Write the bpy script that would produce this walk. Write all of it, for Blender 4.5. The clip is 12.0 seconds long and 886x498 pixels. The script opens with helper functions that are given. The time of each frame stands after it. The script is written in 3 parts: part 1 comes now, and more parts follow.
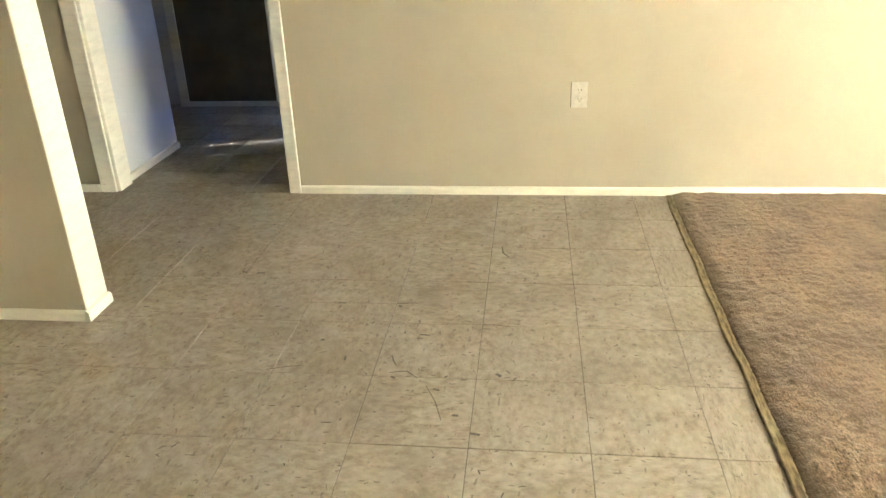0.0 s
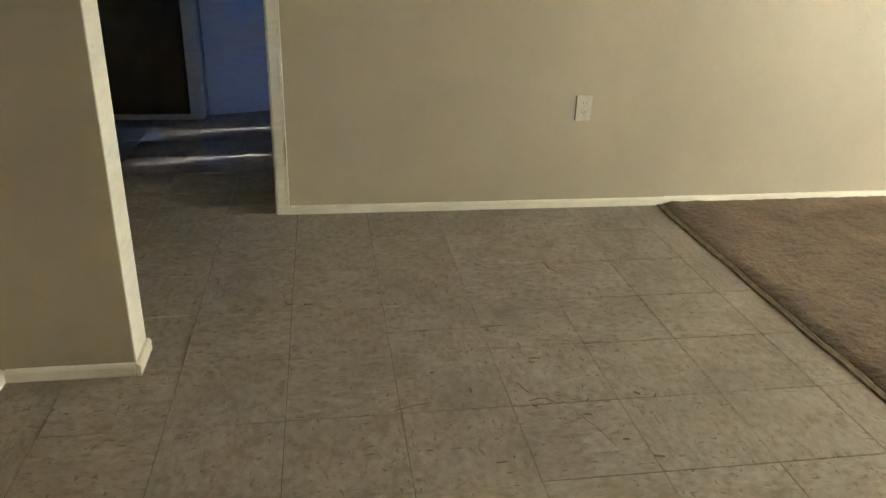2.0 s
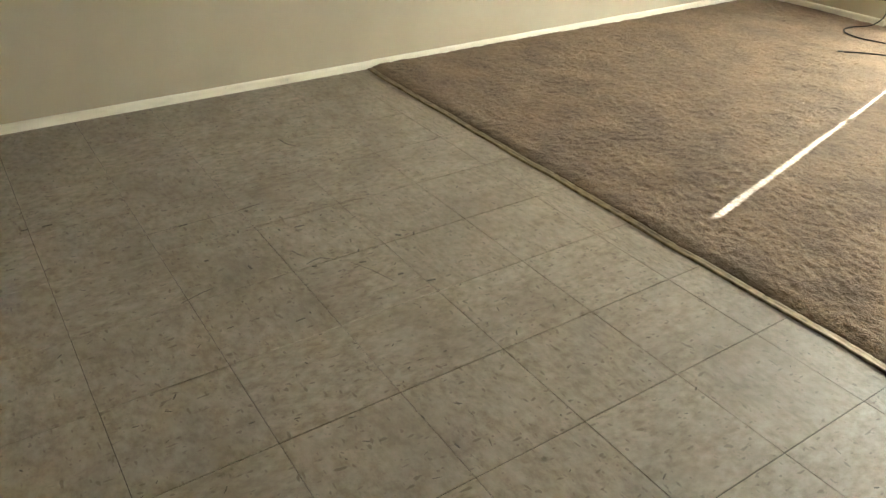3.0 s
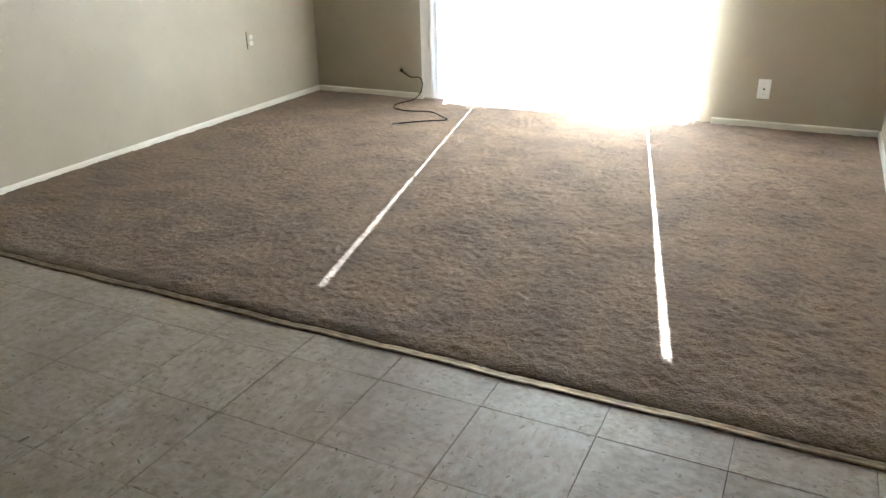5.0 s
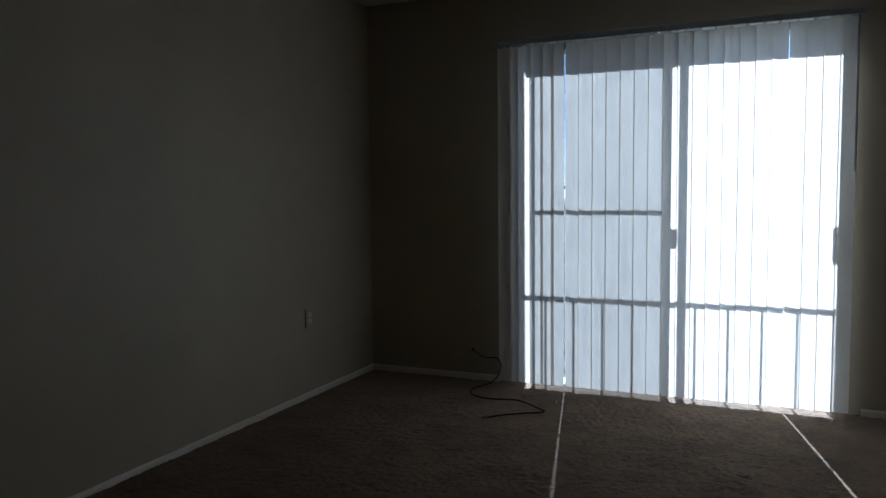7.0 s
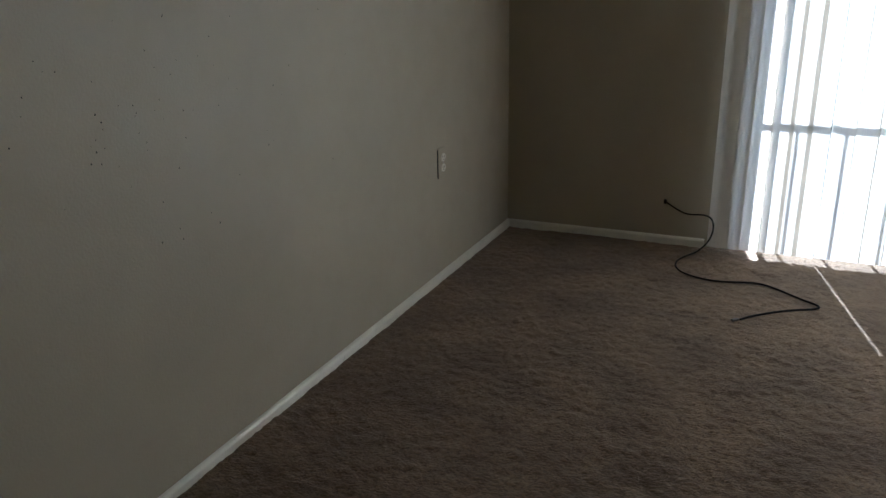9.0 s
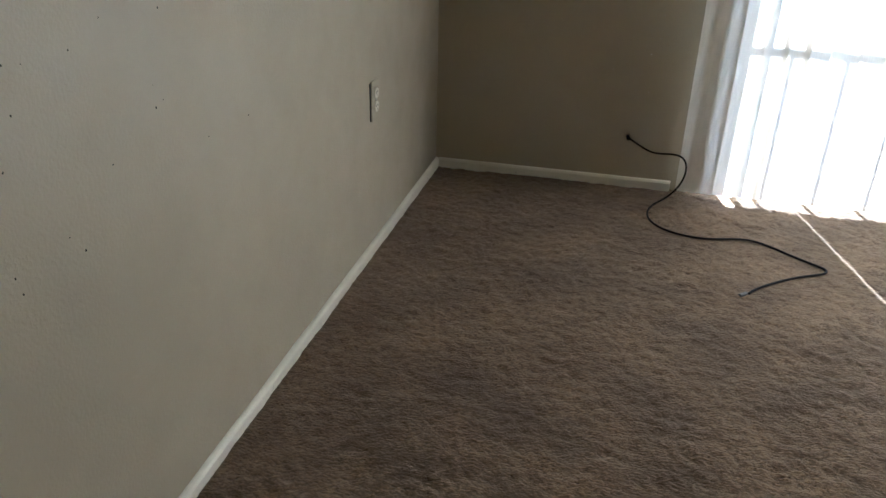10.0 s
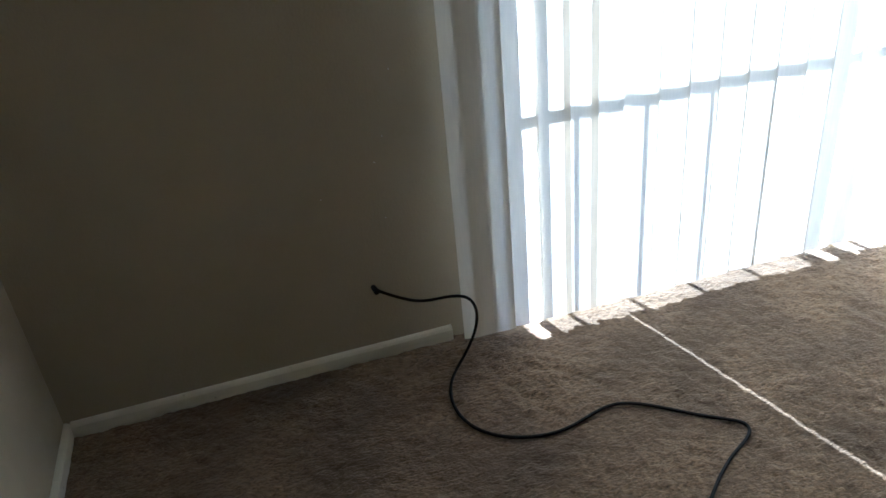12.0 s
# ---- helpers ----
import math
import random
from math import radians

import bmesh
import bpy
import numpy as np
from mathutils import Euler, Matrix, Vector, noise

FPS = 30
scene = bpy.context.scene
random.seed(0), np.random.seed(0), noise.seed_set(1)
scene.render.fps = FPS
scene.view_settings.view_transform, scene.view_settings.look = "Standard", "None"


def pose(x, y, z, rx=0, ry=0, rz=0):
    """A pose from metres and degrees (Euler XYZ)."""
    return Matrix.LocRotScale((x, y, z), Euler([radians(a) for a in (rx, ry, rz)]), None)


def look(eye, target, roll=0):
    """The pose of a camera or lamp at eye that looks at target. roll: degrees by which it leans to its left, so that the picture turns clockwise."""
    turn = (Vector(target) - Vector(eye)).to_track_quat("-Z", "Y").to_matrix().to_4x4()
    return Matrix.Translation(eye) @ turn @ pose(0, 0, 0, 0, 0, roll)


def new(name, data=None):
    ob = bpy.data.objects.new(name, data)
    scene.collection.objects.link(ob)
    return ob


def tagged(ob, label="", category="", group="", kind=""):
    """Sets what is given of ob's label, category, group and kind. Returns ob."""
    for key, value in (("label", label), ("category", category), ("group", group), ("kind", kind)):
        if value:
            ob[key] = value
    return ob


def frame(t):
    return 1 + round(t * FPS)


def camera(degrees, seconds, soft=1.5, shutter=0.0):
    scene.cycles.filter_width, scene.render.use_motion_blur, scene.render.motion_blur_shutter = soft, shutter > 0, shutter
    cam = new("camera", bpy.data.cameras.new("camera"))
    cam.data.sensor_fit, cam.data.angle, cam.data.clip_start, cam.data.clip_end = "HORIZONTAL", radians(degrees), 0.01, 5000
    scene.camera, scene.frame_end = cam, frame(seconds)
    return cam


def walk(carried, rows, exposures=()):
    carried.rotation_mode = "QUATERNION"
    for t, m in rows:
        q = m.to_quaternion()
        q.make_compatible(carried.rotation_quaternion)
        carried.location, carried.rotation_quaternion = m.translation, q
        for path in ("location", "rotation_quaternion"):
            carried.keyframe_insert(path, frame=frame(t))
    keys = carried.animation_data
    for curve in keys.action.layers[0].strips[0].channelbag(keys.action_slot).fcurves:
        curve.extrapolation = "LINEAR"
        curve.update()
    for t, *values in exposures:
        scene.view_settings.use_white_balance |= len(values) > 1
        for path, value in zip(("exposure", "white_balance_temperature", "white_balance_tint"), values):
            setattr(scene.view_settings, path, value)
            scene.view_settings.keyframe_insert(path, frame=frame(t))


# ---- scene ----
cam = camera(60.6, 12.0)
PATH = [
    (0, (0.754, -3.348, 1.247), (0.529, -1.541, 0.418), -2.1),
    (0.5, (0.621, -3.363, 1.27), (0.483, -1.591, 0.354), -2.1),
    (1, (0.367, -3.236, 1.263), (0.157, -1.444, 0.399), -3.1),
    (1.5, (0.063, -3.158, 1.214), (-0.003, -1.31, 0.451), -0.8),
    (2, (-0.183, -3.199, 1.216), (0.12, -1.391, 0.418), 1.9),
    (2.5, (-0.326, -3.222, 1.197), (0.332, -1.585, 0.256), 2.5),
    (3, (-0.378, -3.298, 1.225), (0.582, -1.889, 0.18), 1.5),
    (3.5, (-0.348, -3.359, 1.172), (0.966, -2.219, 0.185), -0.3),
    (3.7, (-0.315, -3.408, 1.175), (1.096, -2.372, 0.208), -1.5),
    (5.3, (-0.293, -3.378, 1.147), (1.406, -2.588, 0.447), -0.9),
    (5.5, (-0.273, -3.351, 1.173), (1.459, -2.545, 0.582), -0.9),
    (6, (-0.079, -3.129, 1.317), (1.708, -2.307, 0.955), -0.5),
    (6.5, (0.054, -2.855, 1.22), (1.862, -2.017, 1.042), 0.3),
    (7, (0.136, -2.456, 1.189), (1.959, -1.647, 1.039), -0.6),
    (7.5, (0.445, -2.141, 1.197), (2.206, -1.214, 1.002), -0.7),
    (9.3, (1.36, -0.999, 1.08), (3.077, -0.306, 0.322), -0.9),
    (9.5, (1.458, -0.892, 1.087), (3.177, -0.285, 0.265), -0.2),
    (10, (1.749, -0.691, 1.069), (3.488, -0.277, 0.172), 1.3),
    (10.5, (2.061, -0.532, 1.101), (3.805, -0.32, 0.145), 2.3),
    (11, (2.384, -0.425, 1.093), (4.131, -0.425, 0.119), 1.9),
    (11.5, (2.704, -0.397, 1.085), (4.43, -0.609, 0.098), -1.3),
    (12, (3.012, -0.505, 1.112), (4.706, -0.949, 0.147), -5.9),
]
EXPOSURES = [(0, 7.93, 6200, 7), (1.0, 7.58, 6200, 8), (1.5, 7.03, 6250, 8), (2.0, 6.78, 6050, 8), (2.5, 6.78, 5900, 8), (3.0, 6.93, 5800, 7), (3.5, 6.83, 5400, 9),
             (5.5, 5.83, 5000, 12), (6.0, 4.48, 4900, 12), (6.5, 2.83, 4800, 13), (7.0, 2.2, 4800, 13), (7.5, 1.98, 4800, 13), (9.5, 4.83, 5050, 13), (10.5, 5.13, 5100, 14), (12.0, 4.58, 4800, 10)]
walk(cam, [(t, look(eye, target, roll)) for t, eye, target, roll in PATH], EXPOSURES)

# ---- world and sun ----
SUN = Vector((1.0, 0.232, 0.650)).normalized()
world = bpy.data.worlds.new("world")
scene.world = world
world.use_nodes = True
wn = world.node_tree
sky = wn.nodes.new("ShaderNodeTexSky")
sky.sky_type = "NISHITA"
sky.sun_disc = False
sky.dust_density = 0.2
sky.air_density = 0.4
sky.sun_elevation = math.asin(SUN.z)
sky.sun_rotation = math.atan2(SUN.x, SUN.y)
bg = wn.nodes["Background"]
bg.inputs["Strength"].default_value = 0.05
wn.links.new(sky.outputs[0], bg.inputs["Color"])
sun_data = bpy.data.lights.new("sun", "SUN")
sun_data.energy = 5.0
sun_data.angle = radians(0.5)
sun_data.color = (1.0, 0.98, 0.94)
sun = new("sun", sun_data)
sun.matrix_world = look(SUN * 30, (0, 0, 0))


# ---- materials ----
class Nodes:
    """A small helper round a material's node tree."""

    def __init__(self, name, rough=0.6, metal=0.0, spec=0.5):
        self.mat = bpy.data.materials.new(name)
        self.mat.use_nodes = True
        self.tree = self.mat.node_tree
        self.bsdf = self.tree.nodes["Principled BSDF"]
        self.bsdf.inputs["Roughness"].default_value = rough
        self.bsdf.inputs["Metallic"].default_value = metal
        self.bsdf.inputs["Specular IOR Level"].default_value = spec

    def add(self, kind, **values):
        node = self.tree.nodes.new(kind)
        for key, value in values.items():
            node.inputs[key].default_value = value
        return node

    def link(self, a, b):
        self.tree.links.new(a, b)

    def position(self, local=False):
        if local:
            return self.add("ShaderNodeTexCoord").outputs["Object"]
        return self.add("ShaderNodeNewGeometry").outputs["Position"]

    def stretch(self, vector, scale, turn=None):
        m = self.add("ShaderNodeMapping")
        m.inputs["Scale"].default_value = scale
        if turn is not None:
            self.link(turn, m.inputs["Rotation"])
        self.link(vector, m.inputs["Vector"])
        return m.outputs[0]

    def noise(self, vector, scale, detail=3.0, rough=0.55):
        n = self.add("ShaderNodeTexNoise", Scale=scale, Detail=detail, Roughness=rough)
        self.link(vector, n.inputs["Vector"])
        return n.outputs["Fac"]

    def ramp(self, value, stops):
        r = self.add("ShaderNodeValToRGB")
        while len(r.color_ramp.elements) < len(stops):
            r.color_ramp.elements.new(0.5)
        for e, (p, c) in zip(r.color_ramp.elements, stops):
            e.position = p
            e.color = (*c, 1) if len(c) == 3 else c
        self.link(value, r.inputs[0])
        return r.outputs[0]

    def grey(self, value, p0, v0, p1, v1):
        m = self.add("ShaderNodeMapRange")
        for key, v in (("From Min", p0), ("From Max", p1), ("To Min", v0), ("To Max", v1)):
            m.inputs[key].default_value = v
        self.link(value, m.inputs["Value"])
        return m.outputs[0]

    def mix(self, fac, a, b, mode="MIX"):
        m = self.add("ShaderNodeMix")
        m.data_type, m.blend_type = "RGBA", mode
        for socket, v in ((m.inputs[0], fac), (m.inputs[6], a), (m.inputs[7], b)):
            if isinstance(v, (int, float)):
                socket.default_value = v
            elif isinstance(v, tuple):
                socket.default_value = (*v, 1)
            else:
                self.link(v, socket)
        return m.outputs[2]

    def bump(self, height, strength, distance=0.001):
        b = self.add("ShaderNodeBump", Strength=strength, Distance=distance)
        self.link(height, b.inputs["Height"])
        old = self.bsdf.inputs["Normal"].links
        if old:
            self.link(old[0].from_socket, b.inputs["Normal"])
        self.link(b.outputs[0], self.bsdf.inputs["Normal"])

    def colour(self, c):
        self.link(c, self.bsdf.inputs["Base Color"])

    def rough(self, r):
        self.link(r, self.bsdf.inputs["Roughness"])


def wall_paint(name, base, dirt=0.12, peel=0.5):
    n = Nodes(name, 0.55, spec=0.35)
    p = n.position()
    big = n.noise(p, 1.3, 4)
    mid = n.noise(p, 9.0, 4)
    dark = tuple(c * (1 - dirt) for c in base)
    c = n.mix(n.grey(big, 0.35, 0.0, 0.68, 1.0), base, dark)
    c = n.mix(n.grey(mid, 0.55, 0.0, 0.8, 0.35), c, tuple(v * 0.86 for v in base))
    n.colour(c)
    n.rough(n.grey(mid, 0.3, 0.42, 0.7, 0.62))
    n.bump(n.noise(p, 160.0, 2), peel, 0.0015)
    n.bump(n.noise(p, 38.0, 2), peel * 0.5, 0.002)
    n.bump(n.noise(p, 3.0, 1), 0.35, 0.006)
    return n.mat


def trim_paint(name, base):
    n = Nodes(name, 0.4, spec=0.5)
    p = n.position()
    streak = n.noise(n.stretch(p, (3, 3, 14)), 3.0, 4)
    c = n.mix(n.grey(streak, 0.45, 0.0, 0.75, 0.7), base, tuple(v * 0.8 for v in base))
    scuff = n.noise(p, 45.0, 3)
    c = n.mix(n.grey(scuff, 0.68, 0.0, 0.78, 0.6), c, (0.22, 0.19, 0.14))
    n.colour(c)
    n.bump(n.noise(p, 60.0, 3), 0.25, 0.001)
    return n.mat


def plain(name, base, rough=0.5, metal=0.0, vary=0.15, scale=60.0):
    n = Nodes(name, rough, metal)
    f = n.noise(n.position(), scale, 3)
    n.colour(n.mix(n.grey(f, 0.35, 0.0, 0.7, 1.0), base, tuple(v * (1 - vary) for v in base)))
    n.rough(n.grey(f, 0.3, max(rough - 0.06, 0.02), 0.7, min(rough + 0.08, 1)))
    n.bump(f, 0.15, 0.0005)
    return n.mat


M_WALL = wall_paint("wall_paint_cream", (0.416, 0.353, 0.248))
M_HALL = wall_paint("wall_paint_white", (0.55, 0.55, 0.54))
M_TRIM = trim_paint("trim_paint_ivory", (0.70, 0.65, 0.53))
M_DOOR = trim_paint("door_paint_white", (0.50, 0.49, 0.47))
M_BROWN = plain("dark_brown_paint", (0.15, 0.115, 0.055), 0.45, vary=0.2, scale=8)
M_PLATE = plain("painted_plate", (0.52, 0.475, 0.385), 0.4)
M_WHITE = plain("white_plastic", (0.82, 0.82, 0.78), 0.3, vary=0.06)
M_SLOT = plain("dark_slot", (0.02, 0.02, 0.02), 0.7)
M_BLACK = plain("black_rubber", (0.005, 0.005, 0.005), 0.75, vary=0.3)
M_BLACK.node_tree.nodes["Principled BSDF"].inputs["Specular IOR Level"].default_value = 0.2
M_STEEL = plain("nickel_metal", (0.55, 0.53, 0.50), 0.3, 1.0)
M_ALU = plain("bronze_aluminium", (0.14, 0.13, 0.12), 0.45, 0.6)
M_RAIL = plain("dark_painted_iron", (0.03, 0.03, 0.03), 0.5)
M_HEAD = plain("headrail_metal", (0.42, 0.42, 0.42), 0.4, 0.5)
M_LEDGE = plain("ledge_laminate", (0.70, 0.66, 0.56), 0.35, vary=0.2, scale=12)
M_SPECK = plain("dirt_fleck", (0.05, 0.042, 0.03), 0.9)
M_CHIP = plain("paint_chip", (0.75, 0.74, 0.70), 0.8)
M_CONC = plain("balcony_concrete", (0.13, 0.12, 0.11), 0.9, vary=0.3, scale=7)
M_SUB = plain("dark_tile_joint", (0.062, 0.048, 0.032), 0.9)


def ceiling_material():
    n = Nodes("ceiling_texture", 0.9, spec=0.2)
    p = n.position()
    n.colour(n.mix(n.noise(p, 2.0, 3), (0.60, 0.58, 0.54), (0.52, 0.50, 0.46)))
    n.bump(n.noise(p, 90.0, 3, 0.7), 0.9, 0.006)
    return n.mat


def tile_material():
    n = Nodes("vinyl_tile_beige", 0.3, spec=0.26)
    info = n.add("ShaderNodeObjectInfo")
    rand = info.outputs["Random"]
    step = n.add("ShaderNodeMath")
    step.operation = "GREATER_THAN"
    step.inputs[1].default_value = 0.5
    n.link(rand, step.inputs[0])
    quarter = n.add("ShaderNodeMath")
    quarter.operation = "MULTIPLY"
    quarter.inputs[1].default_value = math.pi / 2
    n.link(step.outputs[0], quarter.inputs[0])
    turn = n.add("ShaderNodeCombineXYZ")
    n.link(quarter.outputs[0], turn.inputs["Z"])
    local = n.position(local=True)
    shift = n.add("ShaderNodeVectorMath")
    shift.operation = "ADD"
    away = n.add("ShaderNodeMath")
    away.operation = "MULTIPLY"
    away.inputs[1].default_value = 57.0
    n.link(rand, away.inputs[0])
    n.link(local, shift.inputs[0])
    n.link(away.outputs[0], shift.inputs[1])
    turned = n.stretch(shift.outputs[0], (1, 1, 1), turn.outputs[0])
    streaks = n.noise(n.stretch(turned, (1, 1.5, 1)), 32.0, 5, 0.62)
    cloud = n.noise(turned, 11.0, 4, 0.6)
    world_p = n.position()
    c = n.mix(n.grey(streaks, 0.36, 0.0, 0.66, 1.0), (0.225, 0.182, 0.130), (0.375, 0.320, 0.245))
    c = n.mix(n.grey(cloud, 0.45, 0.0, 0.75, 0.5), c, (0.43, 0.375, 0.295))
    c = n.mix(n.grey(rand, 0.0, 0.0, 1.0, 0.22), c, (0.225, 0.188, 0.138))
    warm = n.noise(turned, 30.0, 3, 0.6)
    c = n.mix(n.grey(warm, 0.5, 0.0, 0.7, 0.5), c, (0.40, 0.315, 0.25))
    cool = n.noise(n.stretch(turned, (1.4, 1, 1)), 24.0, 3, 0.6)
    c = n.mix(n.grey(cool, 0.55, 0.0, 0.72, 0.5), c, (0.31, 0.272, 0.215))
    for stretch, size, low, tone in (((1, 2.6, 1), 30.0, 0.69, (0.13, 0.10, 0.07)), ((2.4, 1, 1), 27.0, 0.70, (0.11, 0.085, 0.06)), ((1, 1, 1), 60.0, 0.70, (0.14, 0.11, 0.08))):
        f = n.noise(n.stretch(turned, stretch), size, 1, 0.4)
        c = n.mix(n.grey(f, low, 0.0, low + 0.06, 0.65), c, tone)
    traffic = n.noise(world_p, 2.6, 4, 0.65)
    c = n.mix(n.grey(traffic, 0.46, 0.0, 0.74, 0.6), c, (0.165, 0.132, 0.095))
    scuff = n.noise(n.stretch(world_p, (9, 16, 1)), 2.4, 5, 0.7)
    c = n.mix(n.grey(scuff, 0.64, 0.0, 0.74, 0.5), c, (0.14, 0.11, 0.08))
    n.colour(c)
    wear = n.noise(world_p, 14.0, 4, 0.7)
    n.rough(n.grey(wear, 0.3, 0.40, 0.7, 0.60))
    n.bump(n.noise(world_p, 5.0, 2), 0.3, 0.004)
    n.bump(streaks, 0.06, 0.0008)
    return n.mat


def carpet_material():
    n = Nodes("carpet_pile_brown", 0.95, spec=0.12)
    p = n.position()
    tuft = n.noise(n.stretch(p, (1.7, 1.0, 1)), 95.0, 3, 0.65)
    clump = n.noise(n.stretch(p, (1.5, 1.0, 1)), 44.0, 3, 0.6)
    lay = n.noise(n.stretch(p, (1.2, 1, 1)), 4.2, 5, 0.6)
    c = n.mix(n.grey(tuft, 0.3, 0.0, 0.66, 1.0), (0.038, 0.025, 0.015), (0.235, 0.152, 0.088))
    c = n.mix(n.grey(clump, 0.4, 0.0, 0.62, 0.5), c, (0.155, 0.105, 0.066))
    c = n.mix(n.grey(lay, 0.36, 0.65, 0.58, 0.0), c, (0.055, 0.037, 0.025))
    stain = n.noise(p, 2.8, 4, 0.62)
    c = n.mix(n.grey(stain, 0.46, 0.0, 0.68, 0.42), c, (0.058, 0.038, 0.025))
    xyz = n.add("ShaderNodeSeparateXYZ")
    n.link(p, xyz.inputs[0])
    seam = n.add("ShaderNodeMath")
    seam.operation = "ADD"
    n.link(xyz.outputs[0], seam.inputs[0])
    n.link(n.grey(lay, 0.3, -0.03, 0.7, 0.03), seam.inputs[1])
    c = n.mix(n.grey(seam.outputs[0], 1.405, 0.5, 1.46, 0.0), c, (0.085, 0.065, 0.04))
    n.colour(c)
    n.bsdf.inputs["Sheen Weight"].default_value = 0.25
    n.bsdf.inputs["Sheen Tint"].default_value = (1.0, 0.80, 0.60, 1)
    n.bsdf.inputs["Sheen Roughness"].default_value = 0.6
    n.bump(tuft, 0.9, 0.006)
    n.bump(clump, 0.32, 0.008)
    return n.mat


def strip_material():
    n = Nodes("worn_brass_strip", 0.42, 0.55)
    p = n.position()
    f = n.noise(n.stretch(p, (6, 1, 1)), 22.0, 4, 0.65)
    n.colour(n.mix(n.grey(f, 0.35, 0.0, 0.65, 1.0), (0.10, 0.07, 0.035), (0.26, 0.195, 0.10)))
    n.rough(n.grey(f, 0.3, 0.68, 0.7, 0.50))
    n.bump(f, 0.5, 0.002)
    return n.mat


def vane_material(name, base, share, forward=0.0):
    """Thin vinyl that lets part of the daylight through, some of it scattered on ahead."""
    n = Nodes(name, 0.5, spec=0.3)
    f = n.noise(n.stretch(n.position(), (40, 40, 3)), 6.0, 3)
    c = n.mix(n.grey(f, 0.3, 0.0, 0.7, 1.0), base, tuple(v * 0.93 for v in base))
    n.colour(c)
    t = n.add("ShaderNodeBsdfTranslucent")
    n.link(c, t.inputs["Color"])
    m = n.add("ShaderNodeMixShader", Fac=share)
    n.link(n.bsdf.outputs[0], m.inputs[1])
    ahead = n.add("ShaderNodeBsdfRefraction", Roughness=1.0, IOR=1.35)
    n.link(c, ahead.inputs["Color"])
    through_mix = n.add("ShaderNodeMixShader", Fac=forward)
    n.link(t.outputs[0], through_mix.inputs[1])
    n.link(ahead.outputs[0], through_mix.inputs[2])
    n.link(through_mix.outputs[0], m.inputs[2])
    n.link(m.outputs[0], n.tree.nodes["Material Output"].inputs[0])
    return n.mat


def sun_streak_material():
    """Unseen strip added to pass a little sun and cast the hall floor streaks."""
    n = Nodes("sun_streak_strip", 0.8)
    n.bsdf.inputs["Base Color"].default_value = (0.45, 0.55, 0.75, 1)
    t = n.add("ShaderNodeBsdfTransparent")
    m = n.add("ShaderNodeMixShader", Fac=0.03)
    n.link(n.bsdf.outputs[0], m.inputs[1])
    n.link(t.outputs[0], m.inputs[2])
    n.link(m.outputs[0], n.tree.nodes["Material Output"].inputs[0])
    return n.mat


def screen_material():
    """Insect screen: fine dark wires with open holes."""
    n = Nodes("insect_screen", 0.6)
    n.bsdf.inputs["Base Color"].default_value = (0.05, 0.05, 0.05, 1)
    t = n.add("ShaderNodeBsdfTransparent")
    f = n.noise(n.position(), 9.0, 2)
    m = n.add("ShaderNodeMixShader")
    n.link(n.grey(f, 0.3, 0.40, 0.7, 0.46), m.inputs[0])
    n.link(t.outputs[0], m.inputs[1])
    n.link(n.bsdf.outputs[0], m.inputs[2])
    n.link(m.outputs[0], n.tree.nodes["Material Output"].inputs[0])
    return n.mat


def glass_material():
    """Thin clear sheet: daylight goes straight through, and the surface mirrors a little, more at a slant."""
    n = Nodes("window_glass", 0.02, spec=0.5)
    clear = n.add("ShaderNodeBsdfTransparent", Color=(0.93, 0.96, 0.95, 1))
    gloss = n.add("ShaderNodeBsdfAnisotropic", Roughness=0.02)
    m = n.add("ShaderNodeMixShader")
    n.link(n.add("ShaderNodeFresnel", IOR=1.45).outputs[0], m.inputs[0])
    n.link(clear.outputs[0], m.inputs[1])
    n.link(gloss.outputs[0], m.inputs[2])
    n.link(m.outputs[0], n.tree.nodes["Material Output"].inputs[0])
    return n.mat


def ground_material():
    n = Nodes("dry_ground", 0.95)
    p = n.position()
    n.colour(n.mix(n.noise(p, 0.3, 5), (0.10, 0.10, 0.07), (0.15, 0.14, 0.10)))
    return n.mat


M_CEIL, M_TILE, M_CARPET, M_STRIP = ceiling_material(), tile_material(), carpet_material(), strip_material()
M_VANE = vane_material("blind_vane_vinyl", (0.76, 0.70, 0.61), 0.42, 0.07)
# Blue put into the cloth to tint the light on the hall floor
M_TINTED_SHADE = vane_material("hall_tint_shade", (0.48, 0.59, 0.88), 0.11)
M_STREAK = sun_streak_material()
M_SCREEN, M_GLASS, M_GROUND = screen_material(), glass_material(), ground_material()


# ---- mesh helpers ----
def mesh_of(name, bm, material, smooth=False):
    me = bpy.data.meshes.new(name)
    bm.normal_update()
    bm.to_mesh(me)
    bm.free()
    me.materials.append(material)
    if smooth:
        me.shade_smooth()
    return me


def part(name, bm, material, parent=None, label="", smooth=False):
    ob = new(name, mesh_of(name, bm, material, smooth))
    if parent is not None:
        ob.parent = parent
    return tagged(ob, label=label)


def thing(name, x, y, z, label, category, group="", turn=0):
    ob = new(name)
    ob.matrix_basis = pose(x, y, z, 0, 0, turn)
    return tagged(ob, label, category, group)


